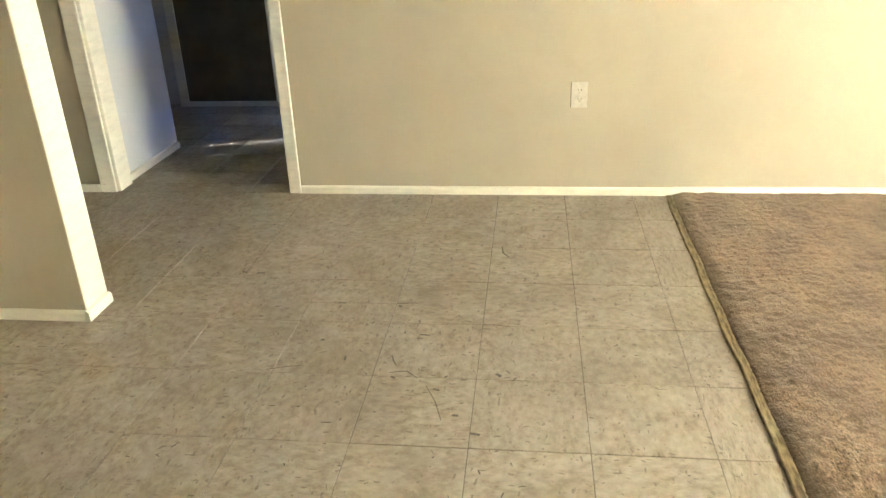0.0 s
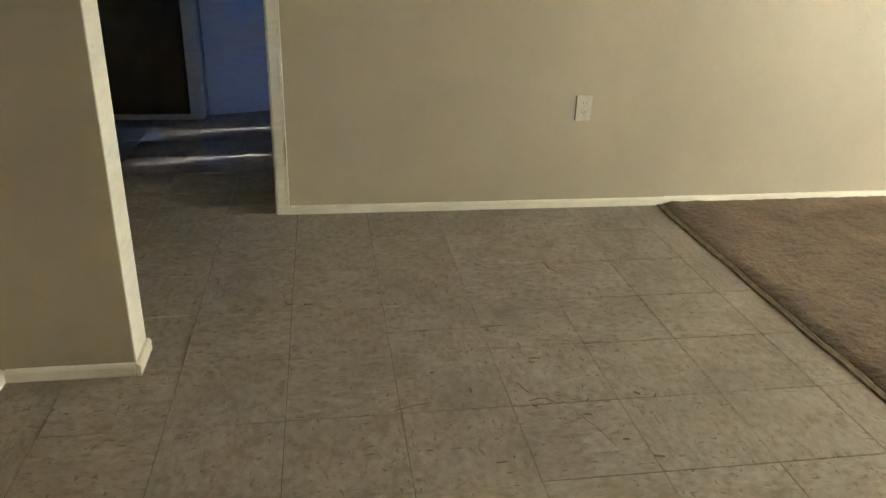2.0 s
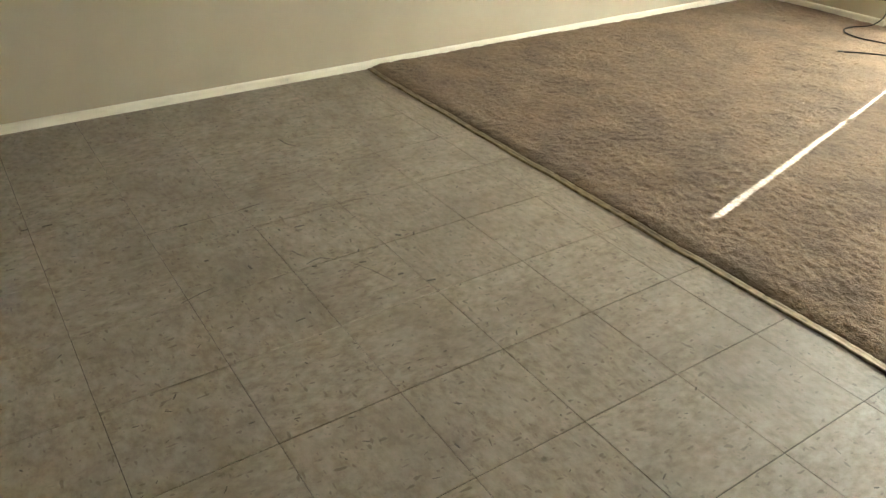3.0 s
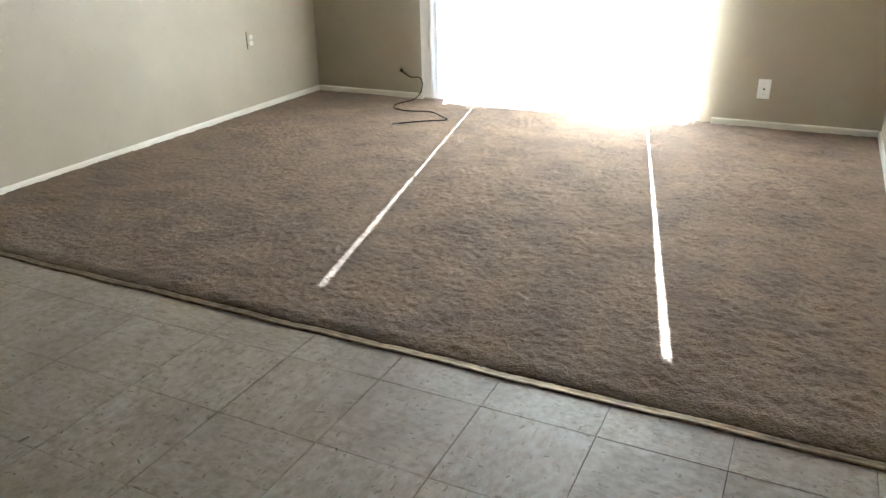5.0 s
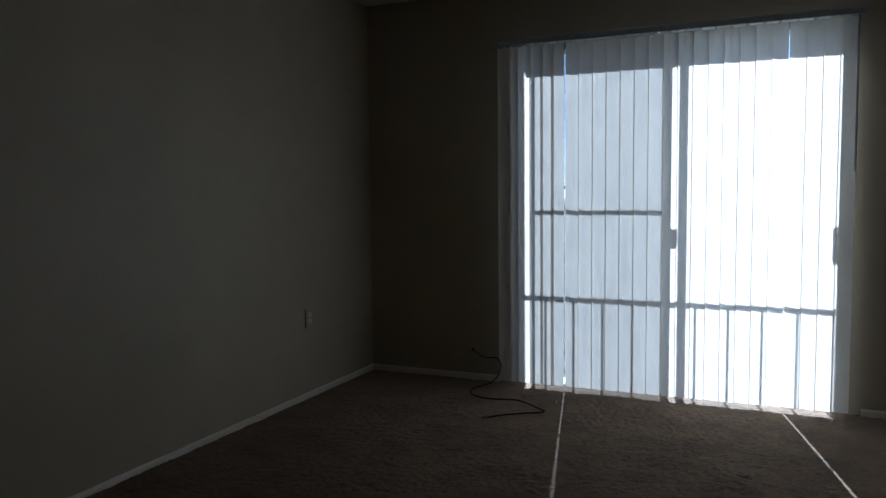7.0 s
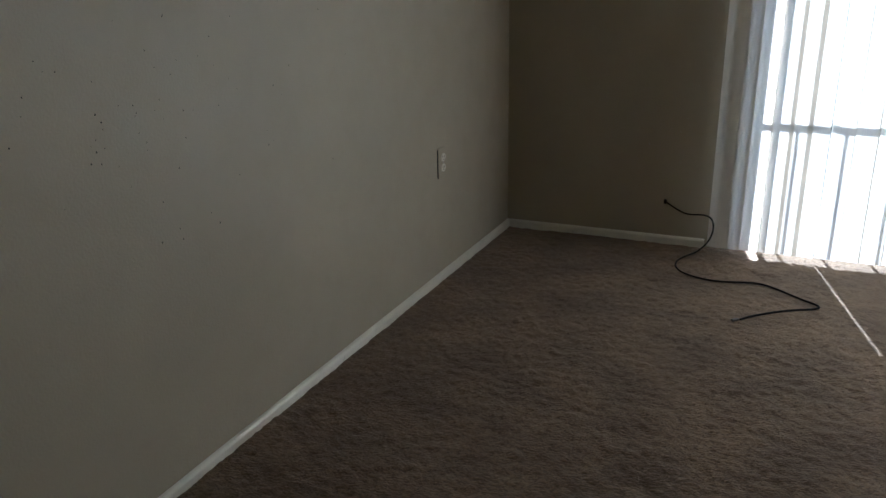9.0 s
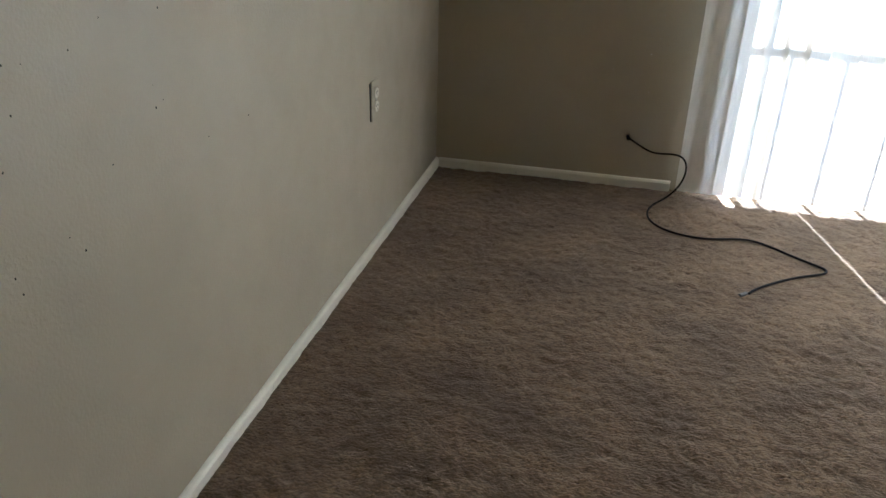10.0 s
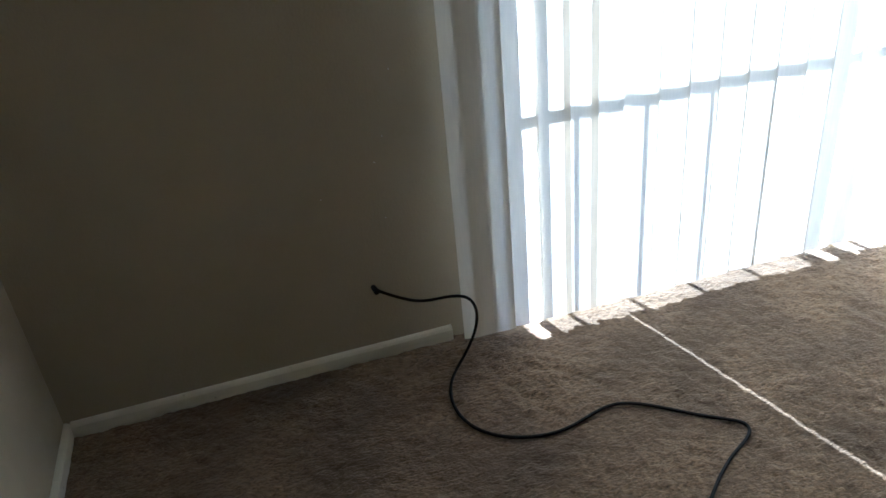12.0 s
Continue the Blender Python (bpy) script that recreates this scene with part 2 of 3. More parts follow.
def add_box(bm, x0, x1, y0, y1, z0, z1, bevel=0.0, segments=1):
    made = bmesh.ops.create_cube(bm, size=1.0)
    bmesh.ops.transform(bm, matrix=Matrix.LocRotScale(((x0 + x1) / 2, (y0 + y1) / 2, (z0 + z1) / 2), None, (abs(x1 - x0), abs(y1 - y0), abs(z1 - z0))), verts=made["verts"])
    if bevel:
        edges = list({e for v in made["verts"] for e in v.link_edges})
        bmesh.ops.bevel(bm, geom=edges, offset=bevel, segments=segments, affect="EDGES", profile=0.6)
    return bm


def boxes(*rows, bevel=0.0):
    bm = bmesh.new()
    for r in rows:
        add_box(bm, *r, bevel=bevel)
    return bm


def cylinder(r, length, segments=16, m=Matrix(), r2=None, bm=None):
    bm = bm or bmesh.new()
    bmesh.ops.create_cone(bm, cap_ends=True, segments=segments, radius1=r, radius2=r if r2 is None else r2, depth=length, matrix=m)
    return bm


def setting(name, bm, material, label="", smooth=False):
    return tagged(part(name, bm, material, None, "", smooth), label=label, kind="structure")


def extrude_profile(points, path_a, path_b, name, material, label="", seg=1, wobble=0.0, rise=(0.0, 0.0)):
    """A moulding: a closed profile of (out, up) run from one floor point to another; 'out' is to the left of the run."""
    a, b = Vector(path_a), Vector(path_b)
    along = (b - a).normalized()
    out = Vector((-along.y, along.x, 0))
    rng = random.Random(len(name) * 7 + int(abs(a.x * 100)))
    bm = bmesh.new()
    rings = []
    for i in range(seg + 1):
        base = a.lerp(b, i / seg)
        dz = rng.uniform(-wobble, wobble) + rise[0] * (1 - i / seg) + rise[1] * i / seg
        rings.append([bm.verts.new(base + out * o + Vector((0, 0, u + (dz if u > 0.01 else 0)))) for o, u in points])
    k = len(points)
    for r0, r1 in zip(rings, rings[1:]):
        for j in range(k):
            bm.faces.new((r0[j], r0[(j + 1) % k], r1[(j + 1) % k], r1[j]))
    bm.faces.new(rings[0])
    bm.faces.new(list(reversed(rings[-1])))
    bmesh.ops.recalc_face_normals(bm, faces=bm.faces[:])
    return setting(name, bm, material, label)


# ---- the plan ----
TILE = 0.3048
EAST, SOUTH, WEST, NORTH = 4.50, -3.77, -3.20, 3.00
CEIL = 2.385
FAR = -6.2
STUB_X0, STUB_X1, STUB_Y0, STUB_Y1 = -1.075, -0.731, -1.250, -1.112
HALF_X = -1.088
DOOR_X0, DOOR_X1 = -1.284, -0.382
BACK_Y = 1.73
CARPET_X = 1.39
OPEN_Y0, OPEN_Y1, OPEN_Z = -2.755, -0.985, 2.05

# walls of the living room
setting("wall_north", boxes((DOOR_X1, EAST, 0, 0.12, 0, CEIL), (DOOR_X0, DOOR_X1, 0, 0.12, 2.05, CEIL), (WEST, DOOR_X0, 0, 0.12, 0, CEIL)), M_WALL,
        "cream painted wall with a cased opening to the hall")
setting("wall_east", boxes((EAST, EAST + 0.2, OPEN_Y1, 0.12, 0, CEIL), (EAST, EAST + 0.2, SOUTH - 0.12, OPEN_Y0, 0, CEIL), (EAST, EAST + 0.2, OPEN_Y0, OPEN_Y1, OPEN_Z, CEIL)),
        M_WALL, "cream painted wall with a sliding door opening")
# West of x=1.2 it steps back unseen to FAR, added to cut bounced light
setting("wall_south", boxes((1.2, EAST, SOUTH - 0.12, SOUTH, 0, CEIL), (1.2, 1.32, FAR, SOUTH - 0.12, 0, CEIL), (WEST, 1.32, FAR - 0.12, FAR, 0, CEIL)), M_WALL, "cream painted wall")
setting("wall_west", boxes((WEST - 0.12, WEST, FAR - 0.12, 3.12, 0, CEIL)), M_WALL, "cream painted wall")
setting("wall_stub", boxes((-2.2, STUB_X1, STUB_Y0, STUB_Y1, 0, CEIL)), M_WALL, "cream painted end wall of the kitchen partition")
setting("wall_half", boxes((HALF_X - 0.12, HALF_X, SOUTH, STUB_Y0, 0, 0.872)), M_WALL, "cream painted half wall under the ledge")
setting("corner_trim", boxes((STUB_X1, STUB_X1 + 0.004, STUB_Y0 + 0.002, STUB_Y1 - 0.002, 0, CEIL), bevel=0.0015), M_TRIM, "ivory painted end face")

# hall behind the opening
setting("wall_hall_side", boxes((DOOR_X0 - 0.12, DOOR_X0 - 0.012, 0.122, 0.745, 0, CEIL), (WEST, DOOR_X0 - 0.12, 0.625, 0.745, 0, CEIL)), M_HALL, "white painted hall wall")
setting("wall_hall_back", boxes((WEST, -1.875, BACK_Y, BACK_Y + 0.12, 0, CEIL), (-1.705, -1.652, BACK_Y, BACK_Y + 0.12, 0, CEIL), (-0.992, -0.945, BACK_Y, BACK_Y + 0.12, 0, CEIL), (-1.652, -0.992, BACK_Y, BACK_Y + 0.12, 2.05, CEIL), (-1.875, -1.705, BACK_Y, BACK_Y + 0.12, 2.05, CEIL)), M_WALL,
        "cream painted wall in the dim hall")
# Unseen wall added to shade the near hall floor and narrow the window light
setting("wall_hall_side", boxes((-0.27, -0.15, 0.125, 0.80, 0, CEIL), (-0.27, -0.15, 0.80, 1.68, 2.05, CEIL)), M_HALL, "white painted wall added beyond the doorway")
setting("wall_bedroom_north", boxes((-1.065, 2.0, NORTH, NORTH + 0.12, 0, CEIL), (-1.065, -0.945, BACK_Y + 0.12, NORTH, 0, CEIL), (WEST, -1.065, 2.6, 2.72, 0, CEIL)), M_HALL, "white painted wall added beyond the doorway")
# Unseen wall and window, placed so sun streaks reach the hall floor
W2 = 2.0
setting("wall_bedroom_east", boxes((W2, W2 + 0.12, 0.12, 0.45, 0, CEIL), (W2, W2 + 0.12, 2.205, 3.12, 0, CEIL), (W2, W2 + 0.12, 0.45, 2.205, 0, 0.15), (W2, W2 + 0.12, 0.45, 2.205, 2.12, CEIL)),
        M_HALL, "white painted wall out of view, with the added window")

setting("ceiling", boxes((WEST - 0.12, EAST + 0.2, FAR - 0.12, 0.12, CEIL, CEIL + 0.16), (WEST - 0.12, 2.12, 0.12, 3.12, CEIL, CEIL + 0.16)), M_CEIL, "off-white textured ceiling")
setting("floor", boxes((WEST, EAST + 0.2, FAR - 0.12, 0.12, -0.15, -0.0035), (WEST, 2.12, 0.12, 3.12, -0.15, -0.0035)), M_SUB, "dark sub-floor under beige vinyl tiles")
setting("ground", boxes((-400, 400, -400, 400, -3.2, -3.0)), M_GROUND, "dry ground below the balcony")

# baseboards
BOARD = [(0, 0), (0.013, 0), (0.013, 0.029), (0.009, 0.035), (0.004, 0.0375), (0, 0.0375)]


def board(name, a, b, seg=10, rise=0.0, rise_end=None):
    extrude_profile(BOARD, a, b, name, M_TRIM, "ivory painted wooden baseboard with scuffs", seg, 0.0008, (rise, rise if rise_end is None else rise_end))


board("baseboard_north", (EAST - 0.002, -0.0005, 0), (1.405, -0.0005, 0), 18, 0.016, 0.002)
board("baseboard_north_tiles", (1.404, -0.0005, 0), (DOOR_X1 + 0.046, -0.0005, 0), 12)
board("baseboard_east_a", (EAST - 0.0005, -0.895, 0), (EAST - 0.0005, -0.014, 0), 6, 0.016)
board("baseboard_east_b", (EAST - 0.0005, SOUTH + 0.014, 0), (EAST - 0.0005, -2.86, 0), 6, 0.016)
board("baseboard_south", (1.2, SOUTH + 0.0005, 0), (EAST - 0.002, SOUTH + 0.0005, 0), 20, 0.016)
board("baseboard_stub", (STUB_X1 + 0.0, STUB_Y0 - 0.0005, 0), (HALF_X + 0.014, STUB_Y0 - 0.0005, 0), 3)
board("baseboard_stub_end", (STUB_X1 + 0.0045, STUB_Y1, 0), (STUB_X1 + 0.0045, STUB_Y0 - 0.013, 0), 1)
board("baseboard_half", (HALF_X + 0.0005, STUB_Y0 - 0.002, 0), (HALF_X + 0.0005, SOUTH + 0.002, 0), 14)
board("baseboard_kitchen", (DOOR_X0 - 0.08, -0.0005, 0), (WEST, -0.0005, 0), 6)
board("baseboard_hall_side", (DOOR_X0 - 0.0115, 0.745, 0), (DOOR_X0 - 0.0115, 0.125, 0), 3)


# cased opening and hall door frames
def casing(name, x0, x1, y, depth=0.014, height=2.11):
    bm = bmesh.new()
    add_box(bm, x0, x1, y - depth, y - 0.0005, 0, height, 0.004, 2)
    return setting(name, bm, M_TRIM, "ivory painted door casing")


casing("door_casing", DOOR_X1 - 0.009, DOOR_X1 + 0.036, 0.0)
setting("door_casing_bead", boxes((DOOR_X1 + 0.0365, DOOR_X1 + 0.044, -0.019, -0.0005, 0.0, 2.11), bevel=0.002), M_TRIM, "ivory painted bead along the casing")
casing("door_casing", DOOR_X0 - 0.072, DOOR_X0 + 0.006, 0.0)
setting("door_casing", boxes((DOOR_X0 + 0.008, DOOR_X1 - 0.004, -0.014, -0.0005, 2.05, 2.12), bevel=0.003), M_TRIM, "ivory painted door casing")
setting("door_jamb", boxes((DOOR_X1 - 0.016, DOOR_X1 - 0.0015, 0.0, 0.124, 0, 2.048), (DOOR_X0 + 0.0015, DOOR_X0 + 0.022, 0.0, 0.121, 0, 2.048), bevel=0.002), M_TRIM, "ivory painted door jamb")
casing("door_casing", -1.704, -1.640, BACK_Y)
casing("door_casing", -1.004, -0.941, BACK_Y)
setting("door_jamb", boxes((-0.9445, -0.928, BACK_Y, BACK_Y + 0.12, 0, 2.05)), M_TRIM, "ivory painted door jamb")

hall_door = thing("hall_door", -0.905, 1.80, 0.0, "white painted flush door standing open in the dim hall", "door", turn=18)
part("leaf", add_box(bmesh.new(), 0, 0.74, -0.0175, 0.0175, 0.012, 2.03, 0.003, 1), M_DOOR, hall_door)
for hz in (0.25, 1.0, 1.8):
    part("hinge", cylinder(0.006, 0.09, 10, Matrix.Translation((-0.006, -0.018, hz))), M_STEEL, hall_door, "metal hinge")
closet_door = thing("closet_door", -1.872, BACK_Y + 0.04, 0.0, "pale painted narrow door in the hall, closed", "door")
part("leaf", add_box(bmesh.new(), 0, 0.164, -0.0175, 0.0175, 0.012, 2.045, 0.003, 1), M_DOOR, closet_door)

brown_door = thing("brown_door", -1.650, BACK_Y + 0.02, 0.0, "dark brown painted flush door at the back of the hall, closed", "door")
part("leaf", add_box(bmesh.new(), 0, 0.656, -0.0175, 0.0175, 0.034, 2.045, 0.003, 1), M_BROWN, brown_door)
part("sill_strip", add_box(bmesh.new(), 0.001, 0.655, -0.030, 0.0175, 0.0, 0.032, 0.003, 1), M_TRIM, brown_door, "painted sill strip")
part("knob", cylinder(0.026, 0.04, 16, Matrix.LocRotScale((0.60, -0.045, 0.95), Euler((radians(90), 0, 0)), None), 0.02), M_STEEL, brown_door, "metal knob")

# bedroom window out of view, its shades tinted blue to colour the hall light
bed_window = tagged(new("window_2"), label="wide bedroom window out of view with two drawn shades, tinted blue to colour the hall", kind="structure")
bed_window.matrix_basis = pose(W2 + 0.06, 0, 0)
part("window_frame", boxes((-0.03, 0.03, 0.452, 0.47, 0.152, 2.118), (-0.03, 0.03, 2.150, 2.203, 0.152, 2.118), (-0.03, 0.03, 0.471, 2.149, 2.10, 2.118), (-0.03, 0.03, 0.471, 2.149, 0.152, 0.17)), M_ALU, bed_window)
# the two narrow strips are added to draw sun streaks on the hall floor
for name, y0, y1, cloth in (("shade", 0.452, 1.506, M_TINTED_SHADE), ("shade", 1.5165, 2.096, M_TINTED_SHADE), ("shade", 2.1065, 2.203, M_TINTED_SHADE), ("sun_slit", 1.5065, 1.516, M_STREAK), ("sun_slit", 2.0965, 2.106, M_STREAK)):
    part(name, add_box(bmesh.new(), -0.0455, -0.0445, y0, y1, 0.155, 2.115), cloth, bed_window, "cloth shade tinted blue for the hall light" if name == "shade" else "strip added to pass a little sun for the hall floor streaks")

# kitchen ledge on the half wall
ledge = thing("ledge", HALF_X - 0.06, -2.53, 0.872, "off-white laminate breakfast ledge on the half wall", "counter")
part("top", add_box(bmesh.new(), -0.19, 0.178, -1.275, 1.272, 0.0, 0.038, 0.004, 2), M_LEDGE, ledge)
part("support_strip", add_box(bmesh.new(), 0.0605, 0.078, -1.27, 1.270, -0.045, -0.0005, 0.003, 1), M_TRIM, ledge, "painted wooden support strip")


# ---- sliding door ----
slider = tagged(new("door_1"), "bronze aluminium sliding patio door with an insect screen, closed", kind="structure")
DX = EAST + 0.10
slider.matrix_basis = pose(DX, 0, 0)
FW = 0.045


def bar(name, y0, y1, z0, z1, x0=-0.03, x1=0.03, parent=slider, mat=None, label=""):
    part(name, add_box(bmesh.new(), x0, x1, y0, y1, z0, z1, 0.002, 1), mat or M_ALU, parent, label)


bar("frame_side", OPEN_Y1 - 0.035, OPEN_Y1 - 0.002, 0.0, OPEN_Z - 0.002, -0.06, 0.09)
bar("frame_side", OPEN_Y0 + 0.002, OPEN_Y0 + 0.048, 0.0, OPEN_Z - 0.002, -0.06, 0.09)
bar("frame_head", OPEN_Y0 + 0.048, OPEN_Y1 - 0.048, OPEN_Z - 0.040, OPEN_Z - 0.002, -0.06, 0.09)
bar("threshold", OPEN_Y0 + 0.048, OPEN_Y1 - 0.048, 0.0, 0.028, -0.06, 0.09, label="aluminium threshold")
fixed = tagged(new("fixed_panel"), label="fixed glass panel")
fixed.parent = slider
sliding = tagged(new("sliding_panel"), label="sliding glass panel")
sliding.parent = slider
screen = tagged(new("screen_panel"), label="grey insect screen panel in an aluminium frame")
screen.parent = slider
TOP = OPEN_Z - 0.043
M0, M1 = -1.954, -1.914
bar("stile", OPEN_Y0 + 0.049, OPEN_Y0 + 0.056, 0.03, TOP, -0.005, 0.02, sliding)
bar("stile", M0, M1, 0.03, TOP, -0.005, 0.02, sliding)
bar("pane", OPEN_Y0 + 0.057, M0 - 0.001, 0.035, TOP, 0.004, 0.009, sliding, M_GLASS, "clear glass pane")
bar("pane", M0, OPEN_Y1 - 0.050, 0.035, TOP, 0.030, 0.035, fixed, M_GLASS, "clear glass pane")
bar("bottom_rail", OPEN_Y0 + 0.057, M0 - 0.001, 0.03, 0.034, -0.004, 0.019, sliding)
SC0, SC1 = -1.062, -1.860
bar("stile", SC0 - 0.025, SC0, 0.03, TOP, 0.060, 0.072, screen)
bar("stile", SC1, SC1 + 0.044, 0.03, TOP, 0.060, 0.072, screen)
bar("mid_rail", SC1 + 0.045, SC0 - 0.026, 1.199, 1.222, 0.060, 0.070, screen)
bar("mesh", SC1 + 0.045, SC0 - 0.026, 0.032, 1.198, 0.065, 0.0655, screen, M_SCREEN, "grey insect mesh")
bar("mesh", SC1 + 0.045, SC0 - 0.026, 1.223, TOP - 0.001, 0.065, 0.0655, screen, M_SCREEN, "grey insect mesh")
bar("latch", SC1 - 0.034, SC1 - 0.001, 1.02, 1.12, 0.058, 0.074, screen, M_ALU, "dark latch")
bar("pull_handle", OPEN_Y0 + 0.058, OPEN_Y0 + 0.080, 0.90, 1.08, -0.03, -0.006, sliding, M_ALU, "dark pull handle")

# balcony
setting("balcony_floor", boxes((EAST + 0.2, 5.40, -4.0, 0.3, -0.16, -0.03)), M_CONC, "bare concrete balcony floor")
RX = 5.24
railing = tagged(thing("balcony_railing", RX, -1.9, -0.03, "dark painted iron balcony railing", "railing"))
part("top_rail", add_box(bmesh.new(), -0.0115, 0.0115, -2.1, 2.2, 1.097, 1.118, 0.003, 1), M_RAIL, railing)
part("bottom_rail", add_box(bmesh.new(), -0.015, 0.015, -2.1, 2.2, 0.08, 0.11, 0.003, 1), M_RAIL, railing)
bal = mesh_of("baluster", add_box(bmesh.new(), -0.006, 0.006, -0.006, 0.006, 0.111, 1.0965), M_RAIL)
for i in range(25):
    y = -1.187 + 0.1685 * (8 - i)
    if -3.98 < y < 0.28:
        b = new("baluster", bal)
        b.parent = railing
        b.matrix_basis = pose(0, y + 1.9, 0)
for y in (-3.97, 0.27):
    part("post", add_box(bmesh.new(), -0.025, 0.025, y + 1.875, y + 1.925, 0.0, 1.15, 0.003, 1), M_RAIL, railing)

# ---- vertical blinds ----
BX = 4.44
blinds = thing("vertical_blinds", BX, -1.88, 0.0, "off-white translucent vertical blinds, drawn closed over the patio door", "blinds")
part("headrail", boxes((-0.022, 0.022, -0.945, 0.955, 2.038, 2.073), bevel=0.003), M_HEAD, blinds, "grey metal headrail")
for y in (-0.92, -0.3, 0.35, 0.93):
    part("bracket", boxes((0.0225, 0.06, y - 0.012, y + 0.012, 2.045, 2.0755), bevel=0.001), M_HEAD, blinds)
rng = random.Random(5)
VANE_W, NARROW_W = 0.0863, 0.0845


def vane_mesh(bow, seed, width=VANE_W):
    r = random.Random(seed)
    bm = bmesh.new()
    cols, rows_n = 6, 10
    grid = []
    for j in range(rows_n + 1):
        z = 0.040 + (2.029 - 0.040) * j / rows_n
        sway = 0.0015 * math.sin(j * 0.9 + seed) * (1 - j / rows_n)
        grid.append([bm.verts.new((bow * (1 - (2 * i / cols - 1) ** 2) + sway, width * (i / cols - 0.5), z)) for i in range(cols + 1)])
    for a, b in zip(grid, grid[1:]):
        for i in range(cols):
            bm.faces.new((a[i], a[i + 1], b[i + 1], b[i]))
    return mesh_of("vane", bm, M_VANE, True)


vane_data = [vane_mesh(-0.004, 1), vane_mesh(-0.005, 2), vane_mesh(-0.0045, 3)]
narrow_data = vane_mesh(-0.0045, 2, NARROW_W)
clip_data = mesh_of("clip", boxes((-0.003, 0.003, -0.009, 0.009, 2.0295, 2.0375)), M_WHITE)
edges = [-0.912, -0.955, -1.030, -1.106, -1.172, -1.2335] + [-1.3205 - 0.0771 * k for k in range(15)] + [-2.4868, -2.562, -2.638, -2.714]
for i, e in enumerate(edges):
    yc = e - NARROW_W / 2
    beside_gap = i in (5, 6, 20, 21)
    angle = -11 if beside_gap else -rng.uniform(5.5, 9)
    if i == 0:
        angle = -3
    v = new("vane", narrow_data if beside_gap else vane_data[i % 3])
    v.parent = blinds
    v.matrix_basis = pose(rng.uniform(-0.001, 0.001), yc + 1.88, 0, 0, 0, angle)
    c = new("clip", clip_data)
    c.parent = blinds
    c.matrix_basis = pose(0, yc + 1.88, 0)
part("wand", cylinder(0.005, 0.77, 8, Matrix.Translation((-0.028, -0.915, 1.655))), M_HEAD, blinds, "thin grey control wand")


# ---- outlets and switch ----
def wall_plate(name, x, y, z, turn, label, category, kind, body, face=None):
    """A plate on a wall; its face looks along local -y."""
    t = thing(name, x, y, z, label, category, "wall plates", turn)
    part("plate", add_box(bmesh.new(), -0.035, 0.035, -0.006, -0.0005, -0.057, 0.057, 0.002, 2), body, t)
    if kind == "outlet":
        for s in (-1, 1):
            r = part("receptacle", cylinder(0.0175, 0.003, 20, Matrix.LocRotScale((0, -0.0076, s * 0.0195), Euler((radians(90), 0, 0)), (1, 0.86, 1))), face or M_WHITE, t, "white socket face")
            for o, w in ((-0.0063, 0.0011), (0.0063, 0.0014)):
                part("slot", add_box(bmesh.new(), o - w, o + w, -0.0096, -0.0092, s * 0.0195 - 0.0015, s * 0.0195 + 0.0065), M_SLOT, r)
            part("ground_hole", cylinder(0.0022, 0.0004, 8, Matrix.LocRotScale((0, -0.0094, s * 0.0195 - 0.007), Euler((radians(90), 0, 0)), None)), M_SLOT, r)
        part("screw", cylinder(0.003, 0.0015, 10, Matrix.LocRotScale((0, -0.0068, 0), Euler((radians(90), 0, 0)), None)), M_STEEL, t)
    else:
        part("knob", cylinder(0.0055, 0.009, 12, Matrix.LocRotScale((0, -0.0105, 0), Euler((radians(90), 0, 0)), None)), M_SLOT, t, "small dark knob")
        for s in (-1, 1):
            part("screw", cylinder(0.003, 0.0015, 10, Matrix.LocRotScale((0, -0.0068, s * 0.0302), Euler((radians(90), 0, 0)), None)), M_STEEL, t)
    return t


wall_plate("outlet", 0.965, 0, 0.466, 0, "cream painted outlet plate with white sockets on the cream wall", "outlet", "outlet", M_PLATE, M_PLATE)
o1 = bpy.data.objects["outlet"]
# thin raised dark strip along the left edge of each outlet plate
part("edge_strip", add_box(bmesh.new(), -0.0385, -0.0360, -0.0045, -0.0005, -0.055, 0.055), M_SLOT, o1, "dark strip along the left edge of the plate")
o2 = wall_plate("outlet", 3.762, 0, 0.478, 0, "wall-coloured outlet plate with a dark strip beside it", "outlet", "outlet", M_WALL, M_TRIM)
part("edge_strip", add_box(bmesh.new(), -0.0395, -0.0365, -0.0035, -0.0005, -0.055, 0.052), M_SLOT, o2, "dark strip along the left edge of the plate")
wall_plate("cable_jack", EAST, -3.132, 0.243, -90, "white plate with a dark centre jack low on the cream wall", "wall plate", "jack", M_WHITE)
wall_plate("switch", EAST, -3.085, 1.176, -90, "white plate with a dark centre knob beside the patio door", "light switch", "jack", M_WHITE)


# ---- cable ----
def tube(points, radius, name, material, parent=None, label=""):
    cu = bpy.data.curves.new(name, "CURVE")
    cu.dimensions = "3D"
    sp = cu.splines.new("NURBS")
    sp.points.add(len(points) - 1)
    for q, co in zip(sp.points, points):
        q.co = (*co, 1)
    sp.order_u, sp.use_endpoint_u, sp.resolution_u = 4, True, 6
    cu.bevel_depth, cu.bevel_resolution, cu.use_fill_caps = radius, 3, True
    tmp = new(name, cu)
    me = bpy.data.meshes.new_from_object(tmp)
    bpy.data.objects.remove(tmp)
    bpy.data.curves.remove(cu)
    me.materials.clear()
    me.materials.append(material)
    me.shade_smooth()
    ob = new(name, me)
    ob.parent = parent
    return tagged(ob, label=label)


